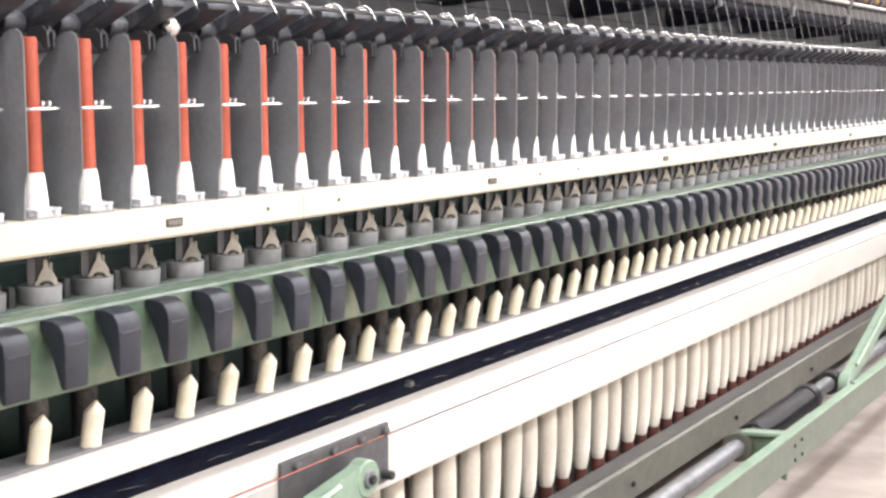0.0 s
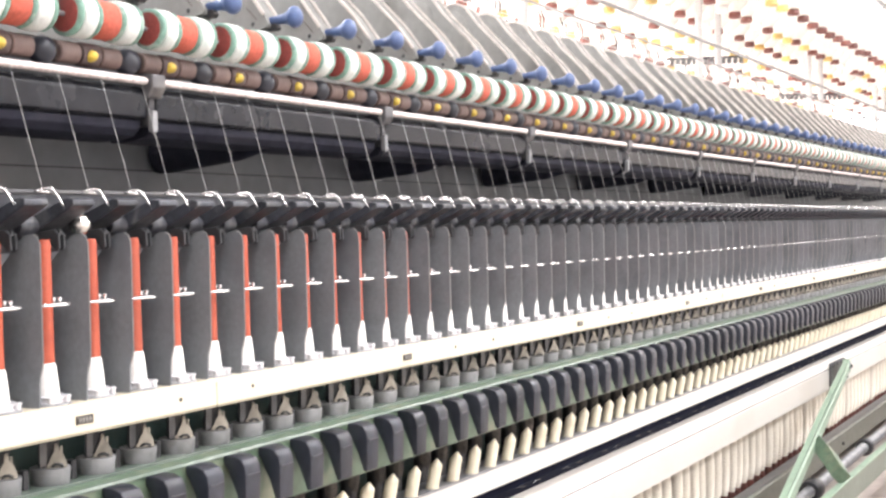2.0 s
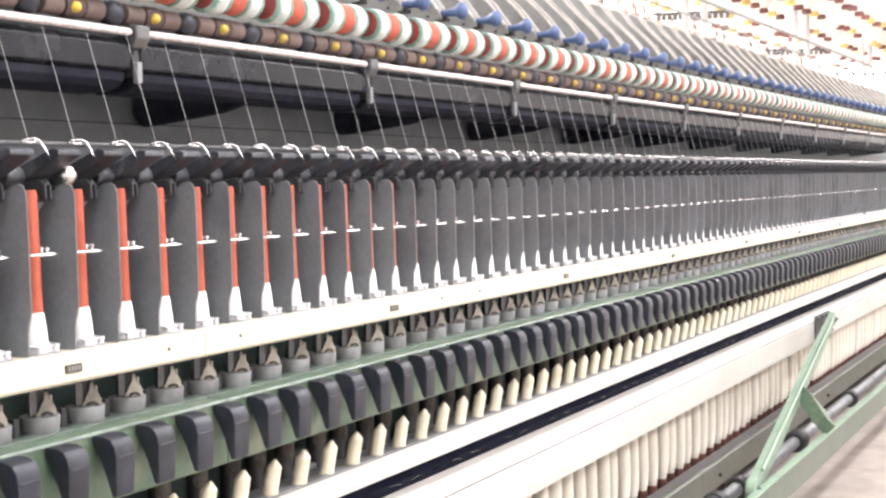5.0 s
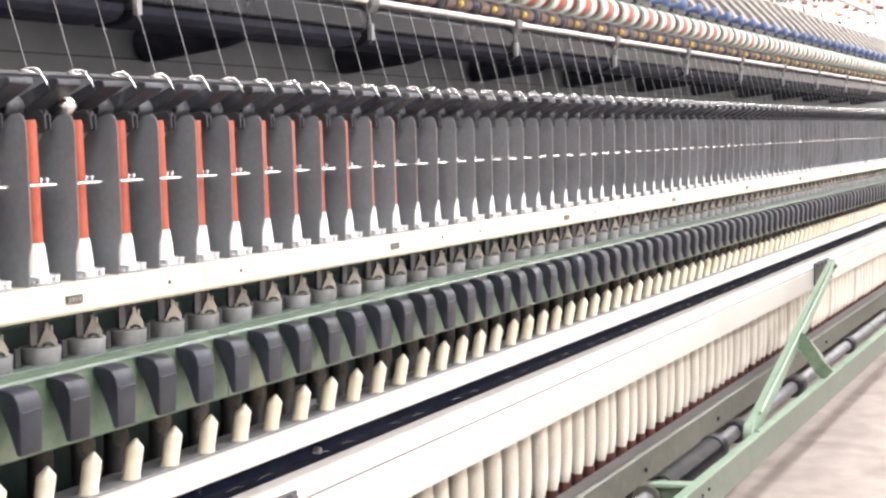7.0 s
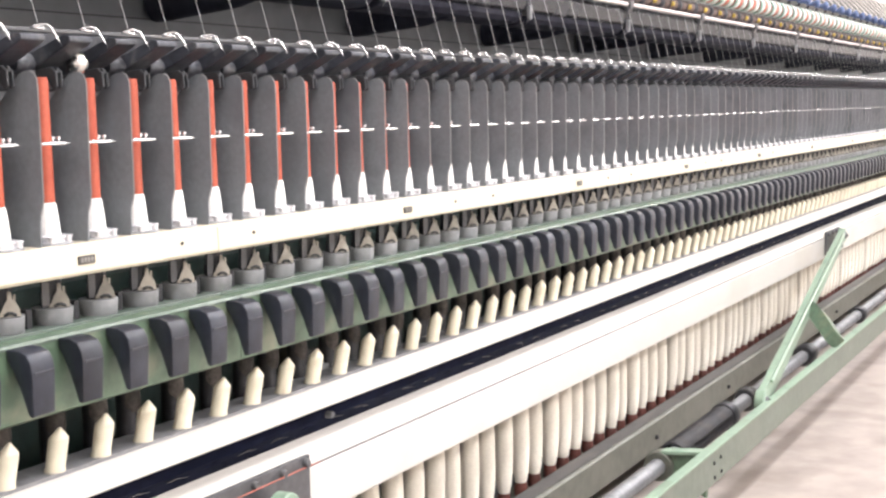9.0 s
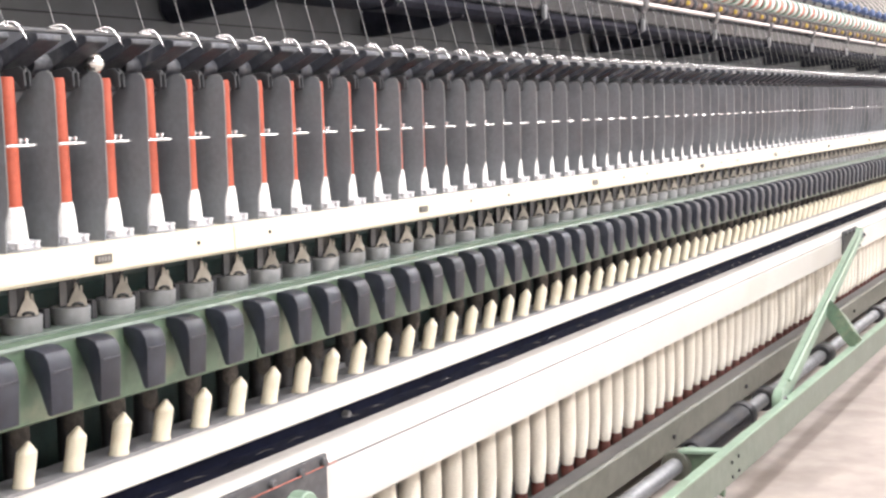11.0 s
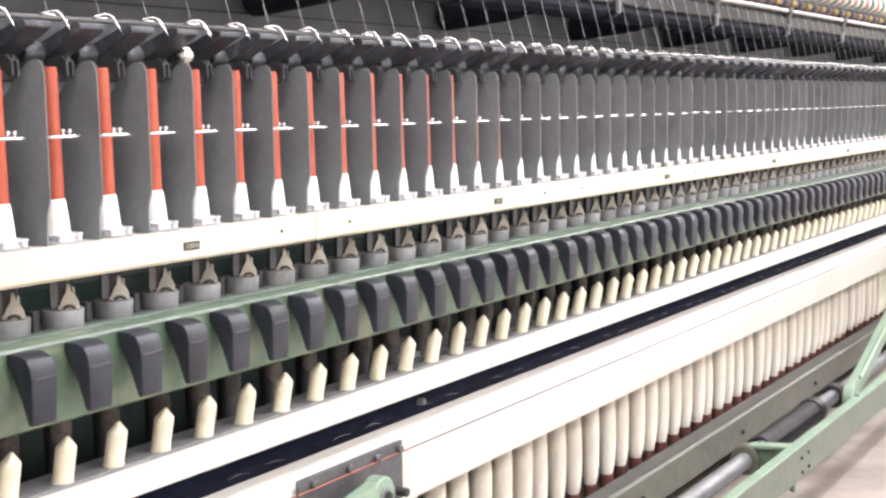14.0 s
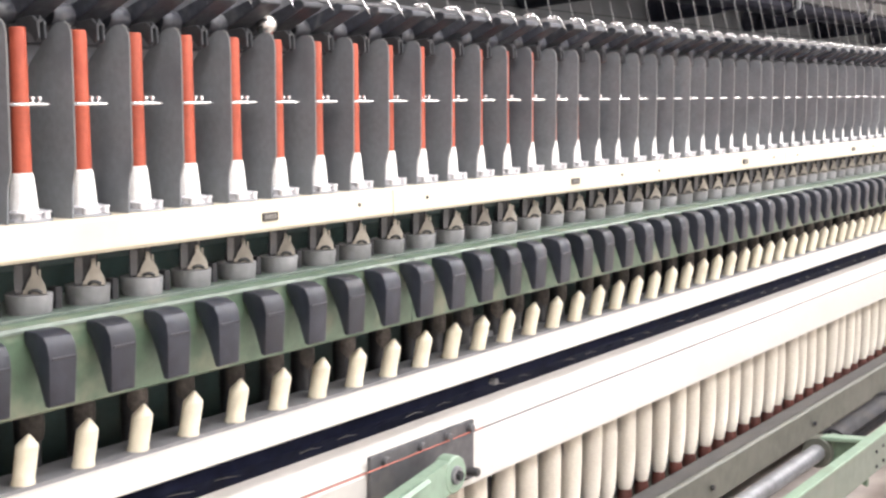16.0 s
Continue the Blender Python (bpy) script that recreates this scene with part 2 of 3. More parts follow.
def arc(cx, cy, z, r, a0, a1, n):
    return [(cx + r * math.cos(radians(a0 + (a1 - a0) * i / n)), cy + r * math.sin(radians(a0 + (a1 - a0) * i / n)), z) for i in range(n + 1)]


def smooth_by_angle(ob, degrees=40):
    for poly in ob.data.polygons:
        poly.use_smooth = True
    ob.data.set_sharp_from_angle(angle=radians(degrees))
    return ob


def row(first, pitch, start, stop, lean=0.0, slip=0.0, turn=0.0):
    """Copies of a thing that stands at x = 0 of its row, from index start to stop; lean, turn (degrees) and slip (metres) make them uneven."""
    base = first.matrix_basis.copy()
    chance = random.Random(first.name)
    foot = Vector((0, -0.05, 0.63))
    for i in range(start, stop):
        m = Matrix.Translation((pitch * i + chance.uniform(-slip, slip), 0, 0)) @ base
        if lean or turn:
            m = m @ Matrix.Translation(foot) @ pose(0, 0, 0, 0, chance.uniform(-lean, lean), chance.uniform(-turn, turn)) @ Matrix.Translation(-foot)
        if i == start:
            first.matrix_basis = m
        else:
            copy_thing(first, m)


P = 0.07          # spindle gauge
I0, I1 = -9, 84   # spindles built
X0, X1 = -0.66, 5.9
rng = random.Random(4)

# ---- hall: assumed shell; north and east walls set close to light up white ----
tagged(part("floor", box(-6, 17, -5, 3.6, -0.12, 0.0), FLOOR), "worn beige concrete mill floor with pale patches", "floor", kind="structure")
tagged(part("ceiling", box(-6, 17, -5, 3.6, 3.0, 3.15), WALL), "white painted hall ceiling", "ceiling", kind="structure")
tagged(part("wall_north", box(-6, 17, 3.6, 3.8, 0.0, 3.0), WALL), "white painted hall wall", "wall", kind="structure")
tagged(part("wall_south", box(-6, 17, -5.2, -5.0, 0.0, 3.0), WALL), "white painted hall wall", "wall", kind="structure")
tagged(part("wall_east", box(17, 17.2, -5, 3.6, 0.0, 3.0), WALL), "white painted hall wall", "wall", kind="structure")
tagged(part("wall_west", box(-6.2, -6, -5, 3.6, 0.0, 3.0), WALL), "white painted hall wall", "wall", kind="structure")

# ---- machine frame: back panels and lower casing ----
frame_body = thing("spinning_machine", "grey and dark teal casing of a long spinning machine", "machine")
part("back_panel", box(X0, 12, 0.280, 0.295, 0.66, 0.9915), PANEL, frame_body)
part("upper_back_panel", box(X0, 12, 0.284, 0.299, 0.9815, 1.22), PANEL, frame_body)
part("seam", box(X0, 12, 0.2785, 0.2805, 0.9908, 0.9928), DARK, frame_body, "dark panel seam")
part("lower_panel", box(X0, 12, 0.085, 0.10, 0.30, 0.66), DARK_TEAL, frame_body, "dark teal lower casing")
part("shelf", box(X0, 12, 0.10, 0.280, 0.645, 0.66), DARK_TEAL, frame_body)
part("foot_casing", box(X0, 12, 0.085, 0.10, 0.0, 0.30), DARK, frame_body, "dark foot of the machine casing")

# ---- spindle rail, green, with its seam ----
SEAM = 0.262
rail_profile = [(0.075, 0.628), (0.02, 0.630), (-0.0495, 0.630), (-0.0525, 0.627), (-0.053, 0.620), (-0.050, 0.552), (-0.044, 0.549), (-0.040, 0.553), (-0.043, 0.612), (0.075, 0.618)]
for a, b in ((X0, SEAM - 0.0008), (SEAM + 0.0008, 2.5), (2.502, X1)):
    r = thing("spindle_rail", "long green painted spindle rail with a pale lip", "rail", "spindle rails")
    part("rail_body", prism(rail_profile, a, b), GREEN, r)
    part("lip", prism([(-0.0485, 0.6312), (-0.0515, 0.6311), (-0.0538, 0.6288), (-0.0538, 0.6266), (-0.0515, 0.6288), (-0.0485, 0.629)], a, b), LIP, r, "pale green lip")
    part("ledge", box(a, b, -0.024, 0.070, 0.6295, 0.6335, 0.0008), LEDGE, r, "worn green ledge")

# ---- spindle brake unit with cup, under the ring rail ----
brake = thing("spindle_bearing", "grey spindle cup with dark bearing and tan brake shoe", "bearing", "spindle bearings")
smooth_by_angle(part("cup", lathe([(0.019, 0.632), (0.0205, 0.634), (0.0215, 0.648), (0.0215, 0.651), (0.018, 0.652)], 20), CUP, brake))
smooth_by_angle(part("bearing", lathe([(0.012, 0.651), (0.0125, 0.655), (0.0125, 0.664), (0.010, 0.667), (0.010, 0.683), (0.0125, 0.686), (0.0125, 0.693), (0.008, 0.696)], 16), DARK, brake))
TURN = Matrix.Rotation(radians(-38), 3, "Z")


def turned(bm):
    bmesh.ops.rotate(bm, cent=(0, 0, 0), matrix=TURN, verts=bm.verts)
    return bm


shoe = bmesh.new()
outline = [(-0.006, 0.6525), (0.0155, 0.6525), (0.0145, 0.660), (0.011, 0.667), (0.0075, 0.670), (0.0065, 0.6775), (0.003, 0.6775), (0.0025, 0.670), (-0.0015, 0.665), (-0.0045, 0.6585)]
f = [shoe.verts.new((x, -0.0185, z)) for x, z in outline]
g = [shoe.verts.new((x, -0.0125, z)) for x, z in outline]
shoe.faces.new(f)
shoe.faces.new(list(reversed(g)))
for i in range(len(f)):
    shoe.faces.new((f[i], g[i], g[(i + 1) % len(f)], f[(i + 1) % len(f)]))
part("brake_shoe", turned(shoe), TAN, brake)
part("shoe_slot", turned(rod([(-0.001, -0.0186, 0.6535), (0.003, -0.0188, 0.6560), (0.007, -0.0188, 0.6560), (0.011, -0.0186, 0.6535)], 0.0017, 5)), MARK, brake, "dark slot")
part("shoe_groove", turned(rod([(-0.0052, -0.0186, 0.657), (-0.002, -0.0188, 0.6645), (0.002, -0.0188, 0.6715)], 0.0011, 5)), MARK, brake, "dark groove")
part("bracket", turned(box(-0.0125, 0.005, -0.0150, -0.006, 0.652, 0.683, 0.001)), DARK, brake, "dark bracket")
part("bracket_face", turned(box(-0.0125, -0.0050, -0.0158, -0.0148, 0.654, 0.679)), PLATE_GREY, brake, "pale bracket face")
part("shoe_prong", turned(box(0.0085, 0.0110, -0.0185, -0.0150, 0.668, 0.6745, 0.0005)), TAN, brake)
part("clip", box(0.026, 0.034, -0.006, 0.004, 0.633, 0.654, 0.001), DARK, brake, "small dark clip")
row(brake, P, I0, I1)

# ---- lower bearing housings below the green rail ----
bolster = thing("bolster", "dark oily bearing housing hanging below the green rail", "bearing", "bolsters")
smooth_by_angle(part("housing", lathe([(0.008, 0.44), (0.0125, 0.445), (0.0125, 0.535), (0.010, 0.54), (0.010, 0.618)], 14, origin=(0, 0.02, 0)), DARK, bolster))
smooth_by_angle(part("nut", lathe([(0.0135, 0.553), (0.0145, 0.555), (0.0145, 0.566), (0.0135, 0.568)], 6, origin=(0, 0.02, 0)), GREY_GREEN, bolster))
smooth_by_angle(part("lint", lathe([(0.0118, 0.508), (0.0132, 0.513), (0.0139, 0.522), (0.0134, 0.531), (0.0122, 0.536)], 11, origin=(0.002, 0.018, 0)), LINT, bolster, "brown lint collected on the housing"), 60)
row(bolster, P, I0, I1, slip=0.002, turn=8)

# ---- black knee levers over the lip ----
lever = thing("brake_lever", "black plastic knee brake lever hooked over the green rail", "lever", "brake levers", at=(-0.033, 0, 0))
lev = prism([(-0.0545, 0.6285), (-0.0700, 0.6285), (-0.0800, 0.6250), (-0.0850, 0.6175), (-0.0868, 0.6060), (-0.0848, 0.5650), (-0.0835, 0.5635), (-0.0785, 0.5640), (-0.0690, 0.5900), (-0.0590, 0.6130), (-0.0545, 0.6190)], -0.0178, 0.0130, 0.0)
for v in lev.verts:
    if v.co.z < 0.6:
        v.co.x = -0.002 + (v.co.x + 0.002) * 0.92
bevelled(lev, 0.0016, 2)
smooth_by_angle(part("paddle", lev, BLACK, lever), 50)
# Paler rib: the highlight along the paddle's crease, put into the colour.
part("rib", prism([(-0.0855, 0.6085), (-0.0878, 0.6070), (-0.0874, 0.6052), (-0.0850, 0.6045)], -0.0145, 0.0105), LEVER_HIGHLIGHT, lever, "paler rib for the crease highlight")
row(lever, P, I0, I1, lean=0.9, slip=0.0008)

# ---- stay between the bolsters ----
stay = thing("rail_stay", "grey linty steel stay behind the cream pegs", "bracket")
part("post", box(0.493, 0.515, 0.030, 0.055, 0.452, 0.618, 0.002), TAN, stay)
part("arm_plate", box(0.515, 0.612, 0.030, 0.036, 0.484, 0.512, 0.0015), PLATE_GREY, stay)
part("foot_plate", box(0.480, 0.560, 0.012, 0.040, 0.4785, 0.490, 0.002), STEEL, stay)
smooth_by_angle(part("bolt", lathe([(0.004, 0.020), (0.005, 0.022), (0.005, 0.031)], 8, "y", (0.56, 0, 0.498)), DARK, stay))

# ---- peg rail and pegs ----
peg_rail = thing("peg_rail", "long cream painted peg rail below the levers", "rail")
part("rail_body", prism([(0.02, 0.478), (-0.036, 0.4785), (-0.0415, 0.4755), (-0.0475, 0.465), (-0.0485, 0.4515), (-0.044, 0.449), (0.02, 0.451)], X0, X1, 0.0012), CREAM, peg_rail)
part("peg_strip", box(X0, X1, -0.034, 0.012, 0.4785, 0.4825), CUP, peg_rail, "grey steel strip under the pegs")
peg = thing("peg", "cream plastic peg with pointed tip on the rail", "peg", "pegs", at=(-0.033, -0.0235, 0))
pm = lathe([(0.0112, 0.4825), (0.0112, 0.485), (0.0104, 0.4865), (0.0106, 0.517), (0.0103, 0.5195), (0.0018, 0.5300)], 14)
for v in pm.verts:
    v.co.y -= (v.co.z - 0.4825) * 0.21
smooth_by_angle(part("peg_body", pm, CREAM_PLASTIC, peg), 35)
row(peg, P, I0, I1)

# ---- dark conveyor strip between the peg rail and the doffer beam ----
conveyor = thing("conveyor_strip", "dark shiny conveyor strip in the gap", "conveyor")
part("trough", prism([(0.03, 0.4485), (-0.034, 0.4485), (-0.030, 0.430), (-0.011, 0.404), (0.03, 0.40)], X0, X1), BLUE_BLACK, conveyor)
# Added thin rods, two in three glossy, to catch light as glints.
for i in range(-8, 80):
    part("fold", rod([(P * i, -0.027, 0.425 + rng.uniform(-0.003, 0.002)), (P * i + 0.02, -0.027, 0.425), (P * i + 0.045, -0.023, 0.420)], [0.0005, 0.0011, 0.0005], 5), GLINT_BLACK if i % 3 else BLUE_BLACK, conveyor)
stop_pin = thing("stop_pin", "small pale plug sticking out of the dark gap", "plug", at=(0.480, -0.030, 0.434))
smooth_by_angle(part("plug", lathe([(0.004, -0.012), (0.005, -0.010), (0.0052, 0.005), (0.0034, 0.008)], 10, "y"), PLATE_GREY, stop_pin))

# ---- doffer beam ----
beam = thing("doffer_beam", "long cream enamelled doffer beam with a lengthwise crease", "beam")
part("upper_cover", prism([(-0.004, 0.4075), (-0.012, 0.4095), (-0.052, 0.3850), (-0.052, 0.3825), (-0.003, 0.3825)], X0, X1, 0.0010), CREAM, beam)
part("front_cover", prism([(-0.0508, 0.3794), (-0.0525, 0.3779), (-0.0525, 0.3107), (-0.0510, 0.3087), (-0.003, 0.3087), (-0.003, 0.3794)], X0, X1, 0.0008), CREAM, beam)
# Grey strip stands in for the brightness step between upper and front cover.
part("crease", box(X0, X1, -0.0512, -0.010, 0.3795, 0.3827), CREASE, beam, "grey line painted for the tone step at the crease")
cord = thing("cord", "thin red cord stretched along the doffer beam", "cord")
part("strand", rod([(X0, -0.078, 0.3935), (0.128, -0.072, 0.391), (0.386, -0.062, 0.387), (0.424, -0.0535, 0.3825)], 0.0007, 6), SIGNAL_THREAD, cord)

# ---- full cops standing under the beam ----
cop = thing("full_bobbin", "full cream yarn bobbin with brown base standing in the channel", "bobbin", "full bobbins", at=(0.022, 0.010, 0.003))
smooth_by_angle(part("yarn", lathe([(0.0105, 0.135), (0.0132, 0.143), (0.0155, 0.156), (0.0175, 0.176), (0.0186, 0.203), (0.0188, 0.235), (0.0185, 0.262), (0.0176, 0.282), (0.0160, 0.298), (0.0135, 0.314), (0.0105, 0.330), (0.008, 0.345)], 18), COP, cop))
smooth_by_angle(part("base", lathe([(0.0125, 0.110), (0.0138, 0.112), (0.0138, 0.128), (0.0115, 0.137)], 14), BROWN_BASE, cop))
base_m = cop.matrix_basis.copy()
for i in range(I0, I1):
    m = Matrix.Translation((P * i + rng.uniform(-0.0018, 0.0018), rng.uniform(-0.002, 0.002), rng.uniform(-0.002, 0.002))) @ base_m @ pose(0, 0, 0, rng.uniform(-0.8, 0.8), rng.uniform(-0.8, 0.8), rng.uniform(0, 360))
    s = rng.uniform(0.93, 0.99)
    if i == I0:
        cop.matrix_basis = m
    else:
        copy_thing(cop, m @ Matrix.Diagonal((s, s, 1, 1)))

# ---- channel that carries the cops ----
channel = thing("bobbin_channel", "worn grey-green steel channel under the full bobbins", "channel")
part("channel_body", prism([(0.06, 0.108), (-0.028, 0.108), (-0.030, 0.144), (-0.094, 0.168), (-0.101, 0.164), (-0.103, 0.104), (-0.098, 0.100), (0.06, 0.098)], X0, 8.0, 0.0015), GREY_GREEN, channel)
part("edge", prism([(-0.028, 0.1455), (-0.034, 0.1475), (-0.093, 0.1695), (-0.093, 0.1682), (-0.030, 0.1442)], X0, 8.0), PLATE_GREY, channel, "grey steel upper edge")
for x in (0.55, 1.12, 1.68, 2.25, 2.8, 3.6):
    smooth_by_angle(part("bolt", lathe([(0.005, -0.1085), (0.005, -0.103), (0.0035, -0.1025)], 8, "y", (x, 0, 0.132)), DARK, channel, "dark bolt head"))
for x, y in ((1.0, 0), (2.0, 0.02), (3.2, 0)):
    part("channel_leg", box(x, x + 0.05, -0.02, 0.05, 0.0, 0.098, 0.002), GREY_GREEN, channel)

# ---- torsion shaft, springs, clamps, low bar and lifting arms ----
SY, SZ, SR = -0.20, 0.146, 0.0165
shaft = thing("doffer_shaft", "round steel shaft with collars running along the machine foot", "shaft")
smooth_by_angle(part("bar", lathe([(SR - 0.001, X0), (SR, X0 + 0.001), (SR, 8.0)], 20, "x", (0, SY, SZ)), STEEL, shaft))
for x in (2.05, 3.45, 5.2):
    smooth_by_angle(part("collar", lathe([(0.026, x), (0.028, x + 0.003), (0.028, x + 0.035), (0.026, x + 0.038)], 20, "x", (0, SY, SZ)), DARK, shaft, "dark collar"))
for a, b in ((1.50, 1.86), (4.35, 4.72)):
    spring = thing("coil_spring", "dark coil spring wound round the steel shaft", "spring", "coil springs")
    n = int((b - a) / 0.0125)
    pts = [(a + (b - a) * k / (n * 14), SY + 0.0245 * math.cos(2 * math.pi * k / 14), SZ + 0.0245 * math.sin(2 * math.pi * k / 14)) for k in range(n * 14 + 1)]
    smooth_by_angle(part("coil", rod(pts, 0.0042, 6), DARK, spring), 80)
    smooth_by_angle(part("end_collar", lathe([(0.030, b), (0.032, b + 0.004), (0.032, b + 0.03), (0.030, b + 0.034)], 18, "x", (0, SY, SZ)), DARK, spring))
low_bar = thing("foot_bar", "long pale green painted flat bar close above the floor", "bar")
part("bar", box(X0, 8.0, -0.3045, -0.2955, 0.116, 0.182, 0.0015), BAR, low_bar)
part("top_flange", box(X0, 8.0, -0.307, -0.287, 0.181, 0.186, 0.001), LIGHT_GREEN, low_bar, "pale green top edge")
for x in (1.40, 4.25):
    for dx, dz in ((0.03, 0.158), (0.035, 0.128), (0.075, 0.160), (0.08, 0.130)):
        smooth_by_angle(part("bolt", lathe([(0.0035, -0.3075), (0.0035, -0.3045)], 6, "y", (x + dx, 0, dz)), DARK, low_bar, "dark bolt"))
for x in (-0.5, 5.6, 7.0):
    part("foot", box(x, x + 0.06, -0.2955, -0.25, 0.0, 0.150, 0.003), GREY_GREEN, low_bar)
for x in (1.42, 4.27):
    clamp = thing("shaft_clamp", "pale green cast clamp tying the shaft to the bar", "clamp", "shaft clamps")
    smooth_by_angle(part("eye", lathe([(0.028, x - 0.018), (0.030, x - 0.015), (0.030, x + 0.015), (0.028, x + 0.018)], 20, "x", (0, SY, SZ)), GREY_GREEN, clamp))
    part("web", prism([(SY - 0.01, SZ + 0.027), (-0.295, 0.180), (-0.295, 0.09), (SY - 0.01, SZ - 0.02)], x - 0.006, x + 0.006, 0.002), GREEN, clamp)
    part("strap", prism([(SY - 0.005, SZ + 0.032), (-0.290, 0.1845), (-0.290, 0.177), (SY - 0.005, SZ + 0.024)], x - 0.016, x + 0.016, 0.002), LIGHT_GREEN, clamp)


def lifting_arm(top, bottom, label):
    """A flat tapered arm from its pivot on the beam down to the bar."""
    ob = thing("lifting_arm", label, "arm", "lifting arms")
    t, b = Vector(top), Vector(bottom)
    d = (b - t).normalized()
    side = d.cross(Vector((0, 1, 0))).normalized()
    out = Vector((0, -1, 0))
    bm = bmesh.new()
    rings = []
    for k in range(0, 9):
        f = k / 8
        c = t.lerp(b, f)
        w = 0.0215 + 0.007 * math.sin(min(1, f * 1.6) * math.pi) * 0.6 + 0.004 * f
        rings.append([bm.verts.new(c + side * w + out * 0.008), bm.verts.new(c - side * w + out * 0.008), bm.verts.new(c - side * w - out * 0.008), bm.verts.new(c + side * w - out * 0.008)])
    for a, c in zip(rings, rings[1:]):
        for i in range(4):
            bm.faces.new((a[i], a[(i + 1) % 4], c[(i + 1) % 4], c[i]))
    bm.faces.new(list(reversed(rings[0])))
    bm.faces.new(rings[-1])
    bevelled(bm, 0.0025)
    part("blade", bm, LIGHT_GREEN, ob)
    part("flange", rod([t.lerp(b, 0.04) - side * 0.020 + out * 0.014, t.lerp(b, 0.5) - side * 0.024 + out * 0.014, t.lerp(b, 0.96) - side * 0.024 + out * 0.012], 0.0045, 4), LIGHT_GREEN, ob)
    for end, r in ((t, 0.0245), (b, 0.027)):
        e = lathe([(r - 0.002, -0.011), (r, -0.009), (r, 0.009), (r - 0.002, 0.011)], 20, "y", end)
        smooth_by_angle(part("boss", e, LIGHT_GREEN, ob))
        e = lathe([(0.011, -0.015), (0.012, -0.013), (0.012, -0.010)], 16, "y", end)
        smooth_by_angle(part("washer", e, STEEL, ob))
        e = lathe([(0.006, -0.020), (0.0065, -0.018), (0.0065, -0.012)], 6, "y", end)
        part("bolt", e, DARK, ob)
    return ob


def pivot_plate(x0, x1):
    ob = thing("pivot_plate", "dark grey steel pivot plate bolted to the cream beam", "plate", "pivot plates")
    part("plate", box(x0, x1, -0.0585, -0.0530, 0.321, 0.401, 0.001), PLATE_GREY, ob)
    for fx, z in ((0.12, 0.391), (0.45, 0.392), (0.72, 0.391), (0.95, 0.392)):
        x = x0 + (x1 - x0) * fx
        smooth_by_angle(part("bolt", lathe([(0.005, -0.065), (0.0062, -0.063), (0.0062, -0.0585)], 8, "y", (x, 0, z)), PLATE_GREY, ob))
    smooth_by_angle(part("stud", lathe([(0.005, -0.074), (0.0065, -0.072), (0.0065, -0.0585)], 10, "y", (x1 - 0.012, 0, 0.333)), DARK, ob))


pivot_plate(0.164, 0.394)
pivot_plate(3.64, 3.87)
lifting_arm((0.290, -0.087, 0.356), (-1.60, -0.285, 0.168), "pale green lifting arm pivoted on the cream beam")
lifting_arm((3.77, -0.087, 0.380), (1.90, -0.278, 0.182), "pale green lifting arm pivoted on the cream beam")
link = thing("tie_link", "short grey-green link between shaft and bar", "link")
part("blade", rod([(2.80, -0.19, 0.268), (2.72, -0.235, 0.245), (2.61, -0.298, 0.205)], [0.022, 0.028, 0.026], 4), GREEN, link)
smooth_by_angle(part("boss", lathe([(0.026, 2.66), (0.030, 2.665), (0.030, 2.72), (0.026, 2.725)], 18, "x", (0, SY, SZ)), DARK, link))

# ---- ring rail ----
RL = 0.004        # the rail's lift at most times
ring_rail = thing("ring_rail", "long ivory painted ring rail with small black number plates", "rail", at=(0, 0, RL))
for a, b in ((X0, 0.2455), (0.2467, 1.6458), (1.6464, 3.0458), (3.0464, 4.4458), (4.4464, X1)):
    part("rail_section", prism([(0.036, 0.714), (-0.030, 0.7145), (-0.0335, 0.712), (-0.0345, 0.684), (-0.032, 0.6805), (0.036, 0.6805)], a, b, 0.0008), IVORY, ring_rail)
for i in range(-1, 9):
    x = 0.017 + 0.7 * i
    if x < X0 or x > X1:
        continue
    plate = part("number_plate", box(x - 0.0125, x + 0.0125, -0.0357, -0.0335, 0.6925, 0.7015, 0.0005), PLATE, ring_rail, "small black number plate with pale marks")
    for k in range(4):
        part("mark", box(x - 0.0095 + 0.005 * k, x - 0.006 + 0.005 * k, -0.0361, -0.0357, 0.6945, 0.6995), PALE_INK, plate)
    for dx in (0.16, 0.302):
        smooth_by_angle(part("screw", lathe([(0.0022, -0.0352), (0.0022, -0.0335)], 8, "y", (x + dx, 0, 0.6985)), MARK, ring_rail, "dark screw hole"))

ring = thing("spinning_ring", "white steel spinning ring in its holder on the ivory rail", "ring", "spinning rings", at=(-0.004, -0.003, RL))
smooth_by_angle(part("holder", lathe([(0.0250, 0.7142), (0.0255, 0.7150), (0.0245, 0.7165), (0.0215, 0.7172)], 22), CUP, ring, "grey ring holder"))
smooth_by_angle(part("flange", lathe([(0.0185, 0.7170), (0.0180, 0.7185), (0.0180, 0.7212), (0.0200, 0.7222), (0.0200, 0.7238), (0.0178, 0.7246)], 22), NICKEL, ring))
for a, tall in ((-60, 0.7248), (-126, 0.7240)):
    cx, cy = 0.0205 * math.cos(radians(a)), 0.0205 * math.sin(radians(a))
    smooth_by_angle(part("clip", lathe([(0.0034, 0.7168), (0.0036, 0.7180), (0.0036, tall - 0.0022), (0.0048, tall - 0.0018), (0.0046, tall - 0.0006), (0.0030, tall)], 12, "z", (cx, cy, 0)), NICKEL, ring))
row(ring, P, I0, I1)

